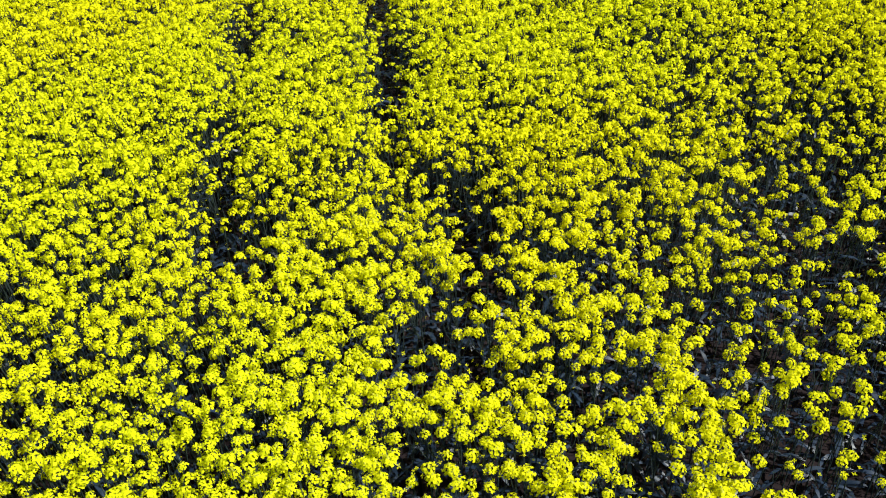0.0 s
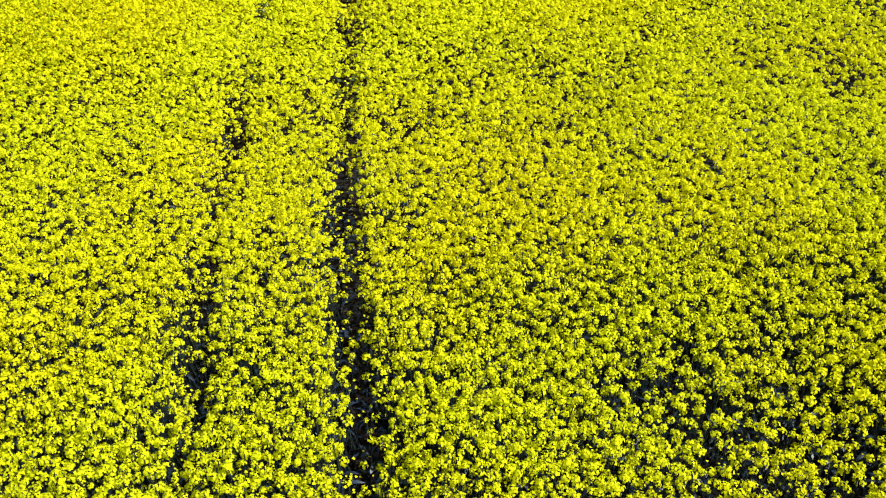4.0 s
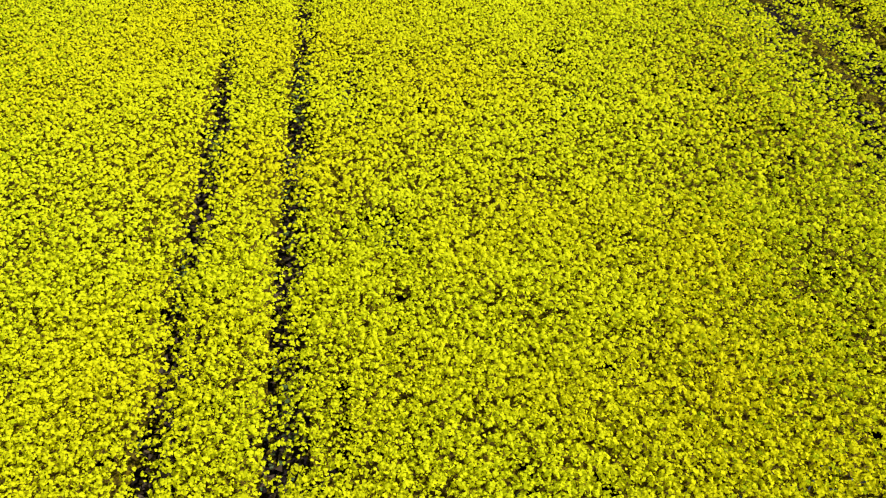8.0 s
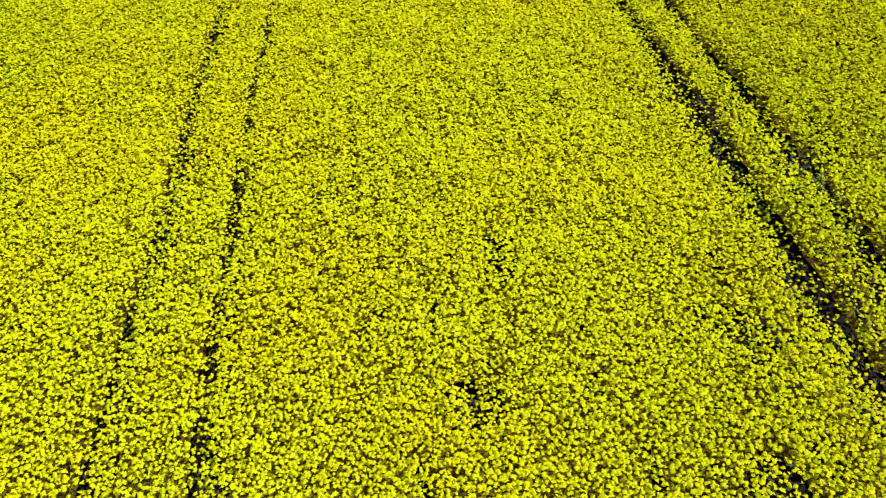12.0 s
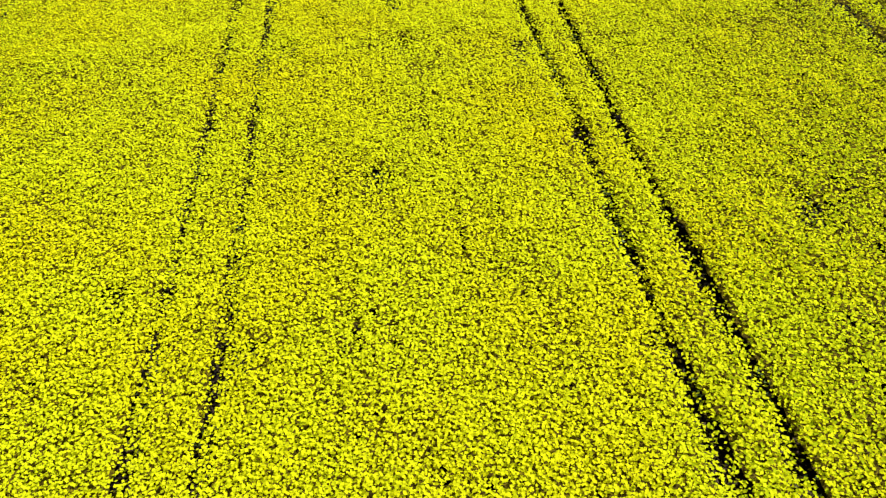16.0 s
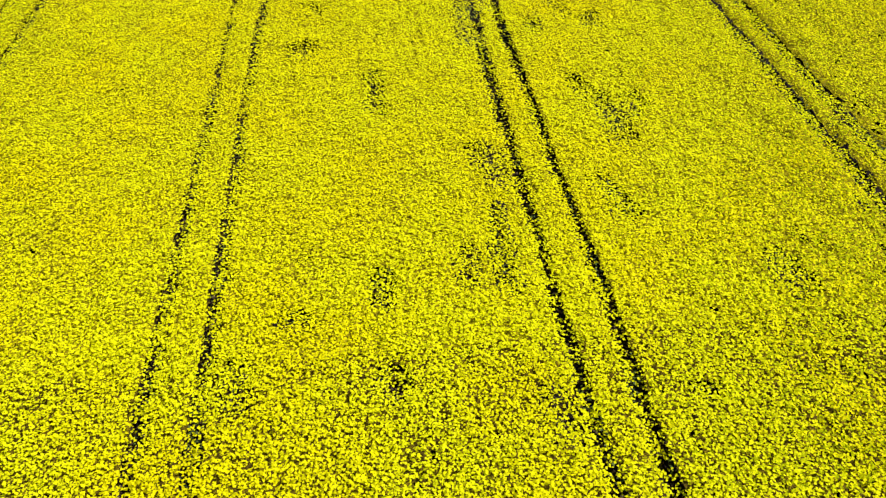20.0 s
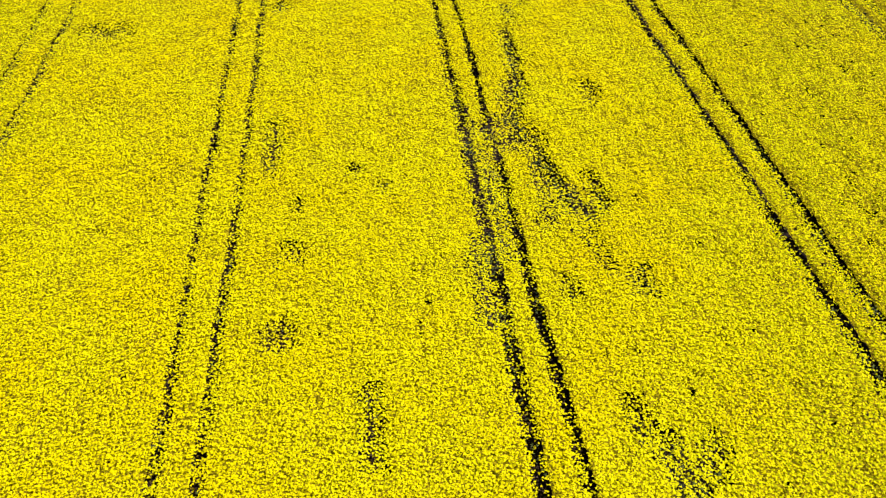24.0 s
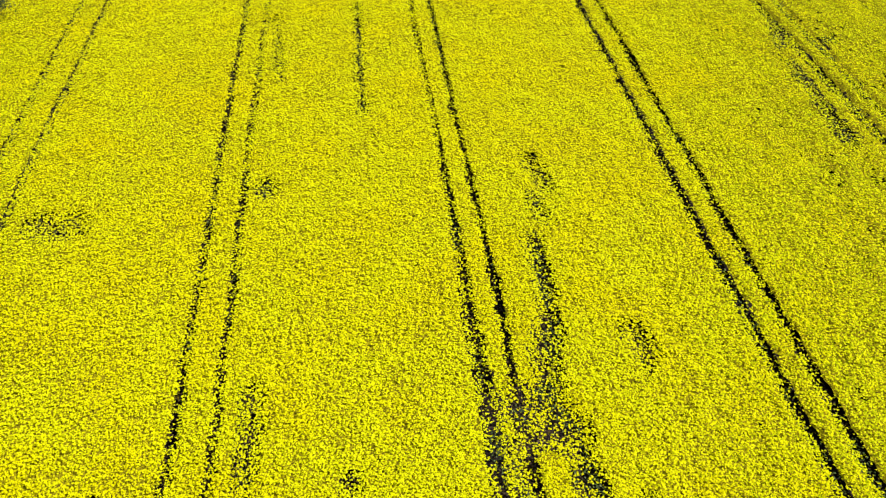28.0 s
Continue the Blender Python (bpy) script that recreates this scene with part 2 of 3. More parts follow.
GAPS = [  # worn or thin places: strength, half width, then the line that they follow
    (1.0, 0.26, (14.6, 112.3), (15.3, 112.5), (15.9, 112.2), (16.6, 111.5), (16.8, 109.8), (16.9, 108.7)), (0.45, 0.34, (16.4, 111.2), (16.2, 107.7), (15.9, 105.1)),
    (0.8, 0.36, (16.9, 108.7), (17.2, 107.6), (17.4, 106.2), (17.9, 105.6)), (0.9, 0.28, (18.9, 108.6), (19.0, 106.0)),
    (0.95, 0.28, (17.1, 126.4), (17.1, 123.5), (17.0, 121.1), (16.8, 118.4)), (0.55, 0.45, (16.3, 118.6), (15.9, 116.0), (15.5, 113.6)),
    (0.54, 0.36, (18.5, 134.3), (19.0, 131.0)), (0.72, 0.26, (17.9, 129.5), (18.2, 127.8)),
    (0.63, 0.36, (21.1, 118.0), (21.4, 117.1)), (0.59, 0.84, (14.5, 114.3), (16.0, 113.1)),
    (0.72, 0.3, (1.4, 133.2), (1.4, 132.1)), (0.54, 0.3, (1.7, 116.5), (1.6, 111.5)),
    (0.6, 0.24, (6.3, 111.3), (6.3, 110.9)), (0.55, 0.22, (7.8, 109.4), (7.8, 109.0)), (0.5, 0.3, (19.4, 100.8), (19.6, 99.8)),
    (0.58, 0.36, (11.0, 87.8), (11.7, 85.5)), (0.38, 0.26, (9.6, 80.7), (9.5, 79.1)), (0.45, 0.26, (10.8, 80.5), (10.8, 78.6)),
    (0.58, 0.36, (19.4, 101.2), (19.3, 100.1)), (0.43, 0.36, (17.6, 91.6), (17.9, 87.8)), (0.43, 0.24, (6.5, 95.7), (6.4, 92.1)),
    (0.58, 0.26, (6.2, 79.6), (6.1, 78.4)), (0.65, 0.3, (6.2, 74.7), (6.3, 74.0)), (0.54, 0.3, (2.8, 77.8), (3.1, 77.7)),
    (0.5, 0.3, (11.4, 73.1), (11.5, 71.8)), (0.85, 0.17, (7.8, 158.9), (7.7, 140.9)), (0.32, 0.24, (0.9, 157.0), (1.7, 146.3)),
    (0.5, 0.8, (-11.5, 130.4), (-10.0, 130.2)), (0.4, 0.3, (42.7, 151.2), (42.2, 148.2)),
    (0.38, 0.34, (41.7, 145.5), (41.3, 139.7), (40.9, 134.0)), (0.5, 0.35, (46.2, 148.8), (46.6, 148.6)),
    (0.6, 0.3, (16.5, 119.5), (15.9, 116.0)), (0.7, 0.25, (18.0, 130.2), (18.0, 128.0)), (0.45, 0.22, (11.1, 83.3), (10.9, 81.1), (10.7, 79.1)),
    (0.5, 0.25, (17.5, 90.2), (18.0, 89.5)), (0.5, 0.25, (18.7, 90.6), (19.0, 90.0)), (0.5, 0.3, (15.9, 84.7), (16.4, 82.5)), (0.7, 0.2, (16.3, 73.0), (16.4, 72.7)),
    (0.65, 0.3, (19.3, 91.6), (19.3, 91.1)), (0.5, 0.3, (16.9, 93.5), (17.1, 92.0)), (0.65, 0.25, (0.9, 55.9), (0.6, 55.6)), (0.5, 0.2, (1.2, 27.8), (1.2, 25.3)),
    (0.5, 0.25, (6.2, 26.8), (6.3, 26.4)), (0.5, 0.3, (10.6, 34.9), (10.7, 34.5)), (0.45, 0.3, (9.7, 31.1), (9.8, 30.8)), (0.45, 0.3, (6.1, 24.4), (6.2, 24.2)),
    (0.5, 0.25, (3.3, 108.4), (3.2, 108.0)), (0.45, 0.25, (3.1, 105.0), (3.0, 104.0)), (0.36, 0.5, (2.6, 99.6), (2.5, 98.8)), (0.4, 0.3, (15.9, 101.0), (15.9, 100.0)),
    (0.55, 0.25, (20.7, 118.9), (20.9, 117.7), (21.1, 116.2)), (0.45, 0.35, (13.5, 112.0), (13.4, 103.0)), (0.45, 0.4, (12.2, 104.0), (11.9, 99.0)),
    (0.4, 0.3, (17.6, 104.5), (18.0, 101.5)), (0.45, 0.3, (21.3, 118.6), (21.2, 117.8)), (0.4, 0.4, (21.3, 78.9), (21.6, 77.5)),
    (0.58, 0.24, (6.0, 38.0), (6.0, 37.4)), (0.54, 0.26, (6.5, 27.2), (6.7, 27.0)), (0.5, 0.24, (4.7, 33.5), (4.9, 33.4)),
    (0.54, 0.18, (1.3, 25.7), (1.3, 25.0)), (0.5, 0.24, (1.4, 20.5), (1.9, 20.2)), (0.5, 0.26, (4.8, 64.1), (4.8, 63.4)),
    (0.58, 0.24, (19.0, 59.8), (18.8, 59.3)), (0.5, 0.24, (-3.4, 58.8), (-3.4, 58.1)), (0.43, 0.3, (1.0, 75.6), (1.1, 74.1)),
    (0.8, 0.18, (1.0, 6.5), (1.2, 6.4)), (0.7, 0.2, (2.9, 5.6), (3.1, 5.5)), (0.7, 0.25, (7.9, 6.6), (7.7, 5.9)),
    (1.25, 0.25, (0.3, -1.95), (0.42, -2.5), (0.3, -3.05)), (0.7, 0.16, (0.0, -3.4), (0.0, -4.5)),
    (0.95, 0.18, (-1.4, -2.1), (-1.4, -2.7)), (0.8, 0.16, (-1.8, -0.8), (-1.7, -1.0)),
    (0.6, 0.8, (3.3, 0.5), (3.1, -1.3), (3.0, -3.0)), (0.9, 0.9, (3.9, -0.8), (3.3, -3.2), (2.4, -5.8)),
    (0.5, 0.25, (2.2, 2.8), (2.0, 2.5)), (0.58, 1.0, (1.5, -3.7), (1.6, -6.6)), (0.85, 0.6, (2.2, -3.9), (2.1, -5.2))]
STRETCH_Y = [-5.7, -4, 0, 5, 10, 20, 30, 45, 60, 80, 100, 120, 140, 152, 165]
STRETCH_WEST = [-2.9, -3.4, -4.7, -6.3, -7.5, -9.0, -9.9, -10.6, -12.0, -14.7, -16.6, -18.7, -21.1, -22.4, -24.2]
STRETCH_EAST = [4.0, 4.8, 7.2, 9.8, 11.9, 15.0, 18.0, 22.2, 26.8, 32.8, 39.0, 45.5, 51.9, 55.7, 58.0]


def lattice(ix, iy, seed):
    h = (ix * 374761393 + iy * 668265263 + seed * 1274126177) & 0x7FFFFFFF
    h = ((h ^ (h >> 13)) * 1274126177) & 0x7FFFFFFF
    return ((h ^ (h >> 16)) & 0xFFFF) / 65535.0


def soft_noise(x, y, seed):
    """Smooth noise from 0 to 1 on a unit lattice."""
    ix, iy = np.floor(x).astype(np.int64), np.floor(y).astype(np.int64)
    fx, fy = x - ix, y - iy
    fx, fy = fx * fx * (3 - 2 * fx), fy * fy * (3 - 2 * fy)
    low = lattice(ix, iy, seed) * (1 - fx) + lattice(ix + 1, iy, seed) * fx
    high = lattice(ix, iy + 1, seed) * (1 - fx) + lattice(ix + 1, iy + 1, seed) * fx
    return low * (1 - fy) + high * fy


def wander(y, n):
    """How far a wheel track strays from its straight line."""
    stray = np.interp(y, TRACKS[n][4][0::2], TRACKS[n][4][1::2])
    return stray + 0.08 * (soft_noise(y / 4.0, y * 0, 30 + n) - 0.5) + 0.10 * (soft_noise(y / 1.1, y * 0, 50 + n) - 0.5)


def track_wear(x, y):
    """How far wheels have opened the crop, from 0 to about 1: ragged at the edges, closed again in places."""
    w = np.zeros(x.size)
    for n, (tx, half, broken, _, _) in enumerate(TRACKS):
        off = np.abs(x - tx - wander(y, n))
        near = off < half * 5
        if near.any():
            xs, ys = x[near], y[near]
            worn = bareness(ys, n)
            wide = half * np.maximum(worn, 0.8) * (0.55 + 0.9 * soft_noise(ys / 0.45, ys * 0, 130 + n))
            ragged = off[near] + 0.32 * (soft_noise(xs / 0.17, ys / 0.24, 6) - 0.5)
            along = soft_noise(ys / 0.34, ys * 0, 110 + n) * 0.35 + soft_noise(ys / 0.9, ys * 0, 70 + n) * 0.35 + soft_noise(ys / 3.3, ys * 0, 90 + n) * 0.3
            worn = np.minimum(worn, 1.3) * np.clip(1.50 - broken * 2.3 * along, 0.08, 1)
            w[near] = np.maximum(w[near], worn * np.clip(1.14 - np.abs(ragged) / wide * 0.46, 0, 1))
    return w


def gap_wear(x, y):
    """How far single thin places have opened the crop: mottled, with plants left standing in them."""
    w = np.zeros(x.size)
    for strength, half, *line in GAPS:
        for (ax, ay), (bx, by) in zip(line, line[1:]):
            near = (y > min(ay, by) - 3 * half) & (y < max(ay, by) + 3 * half) & (np.abs(x - (ax + bx) / 2) < abs(ax - bx) / 2 + 3 * half)
            if near.any():
                px, py, ux, uy = x[near] - ax, y[near] - ay, bx - ax, by - ay
                k = np.clip((px * ux + py * uy) / (ux * ux + uy * uy + 1e-9), 0, 1)
                off = np.hypot(px - k * ux, py - k * uy) / half
                mottled = 0.12 + 0.85 * soft_noise(x[near] / 0.16, y[near] / 0.22, 5) + 0.45 * soft_noise(x[near] / 0.5, y[near] / 0.7, 8)
                w[near] = np.maximum(w[near], strength * mottled * np.clip(1.25 - off * 0.62, 0, 1))
    return w


def wear(x, y):
    return np.maximum(track_wear(x, y), gap_wear(x, y))


def thinness(x, y):
    """The crop is thinned towards the field's far side, to darken it like lens falloff."""
    return 0.32 * np.clip((x - 3.6 - 0.17 * y) / (2.6 + 0.08 * y), 0, 1) * np.interp(y, [4, 16, 65, 110, 140], [0, 1, 1, 0.7, 1.1])


def falloff_share(x, y):
    """Share of the heads given the duller tone that paints in lens falloff: more towards both far sides of the field.
    """
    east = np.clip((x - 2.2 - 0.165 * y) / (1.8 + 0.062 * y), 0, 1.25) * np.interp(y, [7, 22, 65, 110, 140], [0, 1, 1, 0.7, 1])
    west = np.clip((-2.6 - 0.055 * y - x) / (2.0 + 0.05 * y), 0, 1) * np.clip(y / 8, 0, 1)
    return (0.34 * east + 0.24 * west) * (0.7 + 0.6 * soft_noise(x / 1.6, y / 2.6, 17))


def cover(x, y):
    """How thick the crop stands, from 0 in a bare wheel track to about 1."""
    d = 0.97 + 0.40 * (soft_noise(x / 0.55, y / 0.75, 1) - 0.5) + 0.16 * (soft_noise(x / 2.3, y / 4.0, 2) - 0.5)
    return d + 0.22 * (soft_noise(x / 0.30, y / 2.6, 3) - 0.5) + np.interp(y, [5, 20], [0.05, 0.13]) * np.sin(x * 12.566 + 1.5 * soft_noise(x * 0, y / 9.0, 4)) - thinness(x, y) - wear(x, y)


def top_height(x, y):
    """Height of the flowering tops: broad swells, small hummocks, and a dip beside each wheel track."""
    z = CROP + 0.10 * (soft_noise(x / 6.0, y / 9.0, 11) - 0.5) + 0.16 * (soft_noise(x / 0.9, y / 1.2, 12) - 0.5)
    for n, (tx, half, broken, _, _) in enumerate(TRACKS):
        z -= 0.14 * bareness(y, n) * np.exp(-((x - tx - wander(y, n)) / (half * 1.5)) ** 2)
    return z


def scattered(y0, y1, cell, soft0=0.0, soft1=0.0):
    """Jittered places in the strip of the field that lies between y0 and y1, thinning out over soft metres at its ends."""
    first, last, y0, y1 = y0, y1, y0 - soft0, y1 + soft1
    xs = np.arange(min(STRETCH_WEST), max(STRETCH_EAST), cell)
    ys = np.arange(y0, y1, cell)
    x, y = (a.ravel() for a in np.meshgrid(xs, ys))
    x, y = x + rng.uniform(-0.62, 0.62, x.size) * cell, y + rng.uniform(-0.62, 0.62, x.size) * cell
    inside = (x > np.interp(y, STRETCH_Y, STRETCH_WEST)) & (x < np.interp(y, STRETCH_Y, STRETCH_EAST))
    blur = rng.uniform(-1, 1, x.size)
    inside &= (y + blur * soft0 >= first) & (y + blur * soft1 < last)
    return x[inside], y[inside]


# ---------------------------------------------------------------- helpers for meshes
def mesh_from(name, verts, faces, mat):
    """verts (n, 3) and faces (m, 3 or 4) as arrays."""
    me = bpy.data.meshes.new(name)
    k = faces.shape[1]
    me.vertices.add(len(verts))
    me.vertices.foreach_set("co", np.ascontiguousarray(verts, dtype=np.float32).ravel())
    me.loops.add(faces.size)
    me.loops.foreach_set("vertex_index", np.ascontiguousarray(faces, dtype=np.int32).ravel())
    me.polygons.add(len(faces))
    me.polygons.foreach_set("loop_start", np.arange(len(faces), dtype=np.int32) * k)
    me.update(calc_edges=True)
    me.materials.append(mat)
    return me


def repeated(shape, faces, x, y, z, size, tilt=0.25):
    """Copies of a small shape (k, 3) joined at many places, each turned, leaned and sized on its own."""
    n = len(x)
    a, lean, to = rng.uniform(0, 6.2832, n), np.abs(rng.normal(0, tilt, n)), rng.uniform(0, 6.2832, n)
    c, s = np.cos(a)[:, None], np.sin(a)[:, None]
    sx, sy, sz = shape[:, 0] * size[:, None], shape[:, 1] * size[:, None], shape[:, 2] * size[:, None]
    vx, vy = c * sx - s * sy, s * sx + c * sy
    lx, ly = np.cos(to)[:, None] * np.sin(lean)[:, None], np.sin(to)[:, None] * np.sin(lean)[:, None]
    out = np.stack([vx + lx * sz + x[:, None], vy + ly * sz + y[:, None], sz - lx * vx - ly * vy + z[:, None]], -1)
    f = (faces[None] + (np.arange(n) * len(shape))[:, None, None]).reshape(-1, faces.shape[1])
    return out.reshape(-1, 3), f


def joined(pieces):
    verts, faces, base = [], [], 0
    for v, f in pieces:
        verts.append(v)
        faces.append(f + base)
        base += len(v)
    return np.concatenate(verts), np.concatenate(faces)


def part(name, me, parent, label="", kind=""):
    ob = new(name, me)
    ob.parent = parent
    return tagged(ob, label=label, kind=kind)


def petal_dome(count, petal, radius, flat, seed):
    """A flower head: small square petals set round a dome, facing outward. Unit diameter is about 1."""
    r = np.random.default_rng(seed)
    verts, faces = [], []
    for i in range(count):
        u = (i + 0.5) / count
        up = 1 - u * 1.15
        around = i * 2.39996 + r.uniform(-0.3, 0.3)
        side = math.sqrt(max(0.0, 1 - up * up))
        n = Vector((math.cos(around) * side, math.sin(around) * side, up + 0.35)).normalized()
        n = (n + Vector(r.normal(0, 0.28, 3))).normalized()
        centre = Vector((math.cos(around) * side * radius, math.sin(around) * side * radius, up * radius * flat)) * r.uniform(0.8, 1.15)
        a = n.orthogonal().normalized()
        a.rotate(Matrix.Rotation(r.uniform(0, 6.28), 3, n))
        b, h = n.cross(a), petal * r.uniform(0.8, 1.2) / 2
        k = len(verts)
        verts += [centre + a * h, centre + b * h * 0.85 + n * h * 0.25, centre - a * h, centre - b * h * 0.85 + n * h * 0.25]
        faces.append((k, k + 1, k + 2, k + 3))
    return np.array([tuple(v) for v in verts]), np.array(faces)


def domed_cone(seed):
    """A small uneven four-sided cone, for heads that are only seen from afar."""
    r = np.random.default_rng(seed)
    rim = [(r.uniform(0.44, 0.6) * math.cos(a), r.uniform(0.44, 0.6) * math.sin(a), r.uniform(-0.22, -0.02)) for a in (0.1, 1.6, 3.2, 4.8)]
    return np.array(rim + [(r.uniform(-0.1, 0.1), r.uniform(-0.1, 0.1), 0.42)]), np.array([(0, 1, 4), (1, 2, 4), (2, 3, 4), (3, 0, 4)])


def leaf_blade(length, width, droop):
    """A lance-shaped blade, bent along its midrib: eight corners, six triangles as quads."""
    verts, faces = [], []
    for i, (u, w) in enumerate(((0, 0.12), (0.3, 0.9), (0.65, 0.8), (1, 0.06))):
        z = 0.45 * length * u - droop * length * u * u
        verts += [(u * length, -w * width / 2, z), (u * length, w * width / 2, z + 0.1 * width)]
        if i:
            k = 2 * i - 2
            faces.append((k, k + 1, k + 3, k + 2))
    return np.array(verts), np.array(faces)


def tube(points, radii, sides=5):
    """A tapered tube along a line of points, as arrays."""
    verts, faces = [], []
    for i, (p, r) in enumerate(zip(points, radii)):
        for k in range(sides):
            a = 6.28318 * k / sides
            verts.append((p[0] + r * math.cos(a), p[1] + r * math.sin(a), p[2]))
            if i:
                j = (i - 1) * sides
                faces.append((j + k, j + (k + 1) % sides, j + sides + (k + 1) % sides, j + sides + k))
    return np.array(verts), np.array(faces)


# ---------------------------------------------------------------- ground and wheel tracks
def make_ground():
    xs = np.concatenate([[-2500, -600, -150, -60], np.arange(-32, 64.1, 2.0), [90, 180, 600, 2500]])
    ys = np.concatenate([[-2500, -500, -120, -40], np.arange(-14, 172.1, 2.0), [220, 340, 800, 2500]])
    gx, gy = np.meshgrid(xs, ys)
    z = 0.05 * (soft_noise(gx.ravel() / 1.7, gy.ravel() / 1.7, 21) - 0.5)
    v = np.stack([gx.ravel(), gy.ravel(), z], -1)
    i = np.arange(len(xs) * len(ys)).reshape(len(ys), len(xs))
    f = np.stack([i[:-1, :-1], i[:-1, 1:], i[1:, 1:], i[1:, :-1]], -1).reshape(-1, 4)
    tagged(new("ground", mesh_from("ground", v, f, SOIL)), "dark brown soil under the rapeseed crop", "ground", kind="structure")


def make_wheel_track(n, tx, half):
    ys = np.arange(-12, 172, 0.8)
    us = np.linspace(-1, 1, 5)
    gu, gy = np.meshgrid(us, ys)
    gu, gy = gu.ravel(), gy.ravel()
    x = tx + wander(gy, n) + gu * (half + 0.08)
    z = 0.045 - 0.03 * (1 - gu * gu) + 0.02 * (soft_noise(x / 0.15, gy / 0.3, 23) - 0.5)
    i = np.arange(len(gu)).reshape(len(ys), len(us))
    f = np.stack([i[:-1, :-1], i[:-1, 1:], i[1:, 1:], i[1:, :-1]], -1).reshape(-1, 4)
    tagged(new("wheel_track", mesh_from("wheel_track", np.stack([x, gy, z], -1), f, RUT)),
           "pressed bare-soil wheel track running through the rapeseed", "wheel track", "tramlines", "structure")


make_ground()
for n, (tx, half, broken, _, _) in enumerate(TRACKS):
    make_wheel_track(n, tx, half)

# ---------------------------------------------------------------- the crop, strip by strip between the wheel tracks
EDGES = [-99] + [t[0] for t in TRACKS] + [199]
PLOT = (-1.25, 1.95, -5.4, -2.4)  # here the plants stand one by one


def in_plot(x, y):
    return (x > PLOT[0]) & (x < PLOT[1]) & (y > PLOT[2]) & (y < PLOT[3])


CLOSE_HEADS = [petal_dome(29, 0.275, 0.43, 0.95, s) for s in (1, 2, 3)]
NEAR_HEADS = [petal_dome(11, 0.43, 0.43, 0.95, s) for s in (1, 2, 3)]
OPEN_FLORET = (np.array([(0, 0, 0), (0.32, 0.14, 0.06), (0.5, 0, 0.1), (0.32, -0.14, 0.06), (-0.14, 0.32, 0.06), (0, 0.5, 0.1), (0.14, 0.32, 0.06),
                         (-0.32, -0.14, 0.06), (-0.5, 0, 0.1), (-0.32, 0.14, 0.06), (0.14, -0.32, 0.06), (0, -0.5, 0.1), (-0.14, -0.32, 0.06)]),
               np.array([(0, 3, 2, 1), (0, 6, 5, 4), (0, 9, 8, 7), (0, 12, 11, 10)]))
FLORET = (np.array([(0.5, 0, 0), (0, 0.5, 0.18), (-0.5, 0, 0), (0, -0.5, 0.18)]), np.array([(0, 1, 2, 3)]))
MID_HEADS = [petal_dome(5, 0.64, 0.40, 0.9, s) for s in (4, 5, 6)]
HIGH_HEADS = [domed_cone(s) for s in (7, 8, 9)]
TENT = (np.array([(0.5, 0, -0.02), (0, 0.46, 0.11), (-0.5, 0, -0.02), (0, -0.46, 0.11)]), np.array([(0, 1, 2), (0, 2, 3)]))
FLAKE = (np.array([(0.5, 0, 0.03), (-0.25, 0.43, 0.0), (-0.25, -0.43, -0.03)]), np.array([(0, 1, 2)]))
BUD_CONE = (np.array([(0.15, 0, 0.28), (-0.08, 0.13, 0.28), (-0.08, -0.13, 0.28), (0, 0, 0.62)]), np.array([(0, 1, 3), (1, 2, 3), (2, 0, 3)]))
BLADES = [leaf_blade(0.12, 0.026, 0.5), leaf_blade(0.09, 0.020, 0.3), leaf_blade(0.15, 0.032, 0.6)]


def thinned(x, y, share=1.0):
    """Keeps as many places as the crop is thick, and gives the height of the tops there."""
    d = cover(x, y)
    keep = (rng.uniform(0.0, 1.0, x.size) < np.maximum(d, 0.17) * share) & ~in_plot(x, y)
    x, y, d = x[keep], y[keep], d[keep]
    z = top_height(x, y) + rng.normal(0, 0.06, x.size) - 0.12 * np.clip(0.8 - d, 0, 1)
    z -= rng.random(x.size) ** 3 * 0.34
    return x, y, z


near = tuple(np.concatenate(pair) for pair in zip(thinned(*scattered(-5.7, -1.5, 0.068, 0, 0.5)), thinned(*scattered(-1.5, 7.0, 0.061, 0.5, 1.5))))
mid = thinned(*scattered(7.0, 19.0, 0.071, 1.5, 4))
high = thinned(*scattered(19.0, 42.0, 0.074, 4, 8))
higher = thinned(*scattered(42.0, 75.0, 0.076, 8, 10))
far = thinned(*scattered(75, 116, 0.075, 10, 10))
farthest = thinned(*scattered(116, 164, 0.089, 10, 0))
florets = scattered(-5.7, 20.0, 0.061)
lower = thinned(*scattered(11.0, 76.0, 0.102, 4, 10), 0.95)
leaf_near = scattered(-5.7, 6.0, 0.074)
leaf_mid = scattered(6.0, 14.0, 0.14)


def under_height(x, y):
    """Height of the layer below the tops, rising gently along the field."""
    return np.interp(y, [12, 16, 42, 75, 110, 135], [0.38, 0.47, 0.64, 0.78, 0.86, 0.88]) + 0.14 * (soft_noise(x / 0.5, y / 0.5, 41) - 0.5) + rng.normal(0, 0.06, x.size) - 0.8 * thinness(x, y)


def fringing(x, y):
    """Places beside wheel tracks and in thin spots, fewer the more they are worn."""
    beside = np.zeros(x.size, bool)
    for n, track in enumerate(TRACKS):
        beside |= np.abs(x - track[0] - wander(y, n)) < 0.34
    beside |= gap_wear(x, y) > 0.06
    x, y = x[beside], y[beside]
    keep = wear(x, y) < rng.uniform(0.02, 0.5, x.size)
    x, y = x[keep], y[keep]
    return x, y, under_height(x, y) - 0.10 - 0.15 * rng.random(x.size)


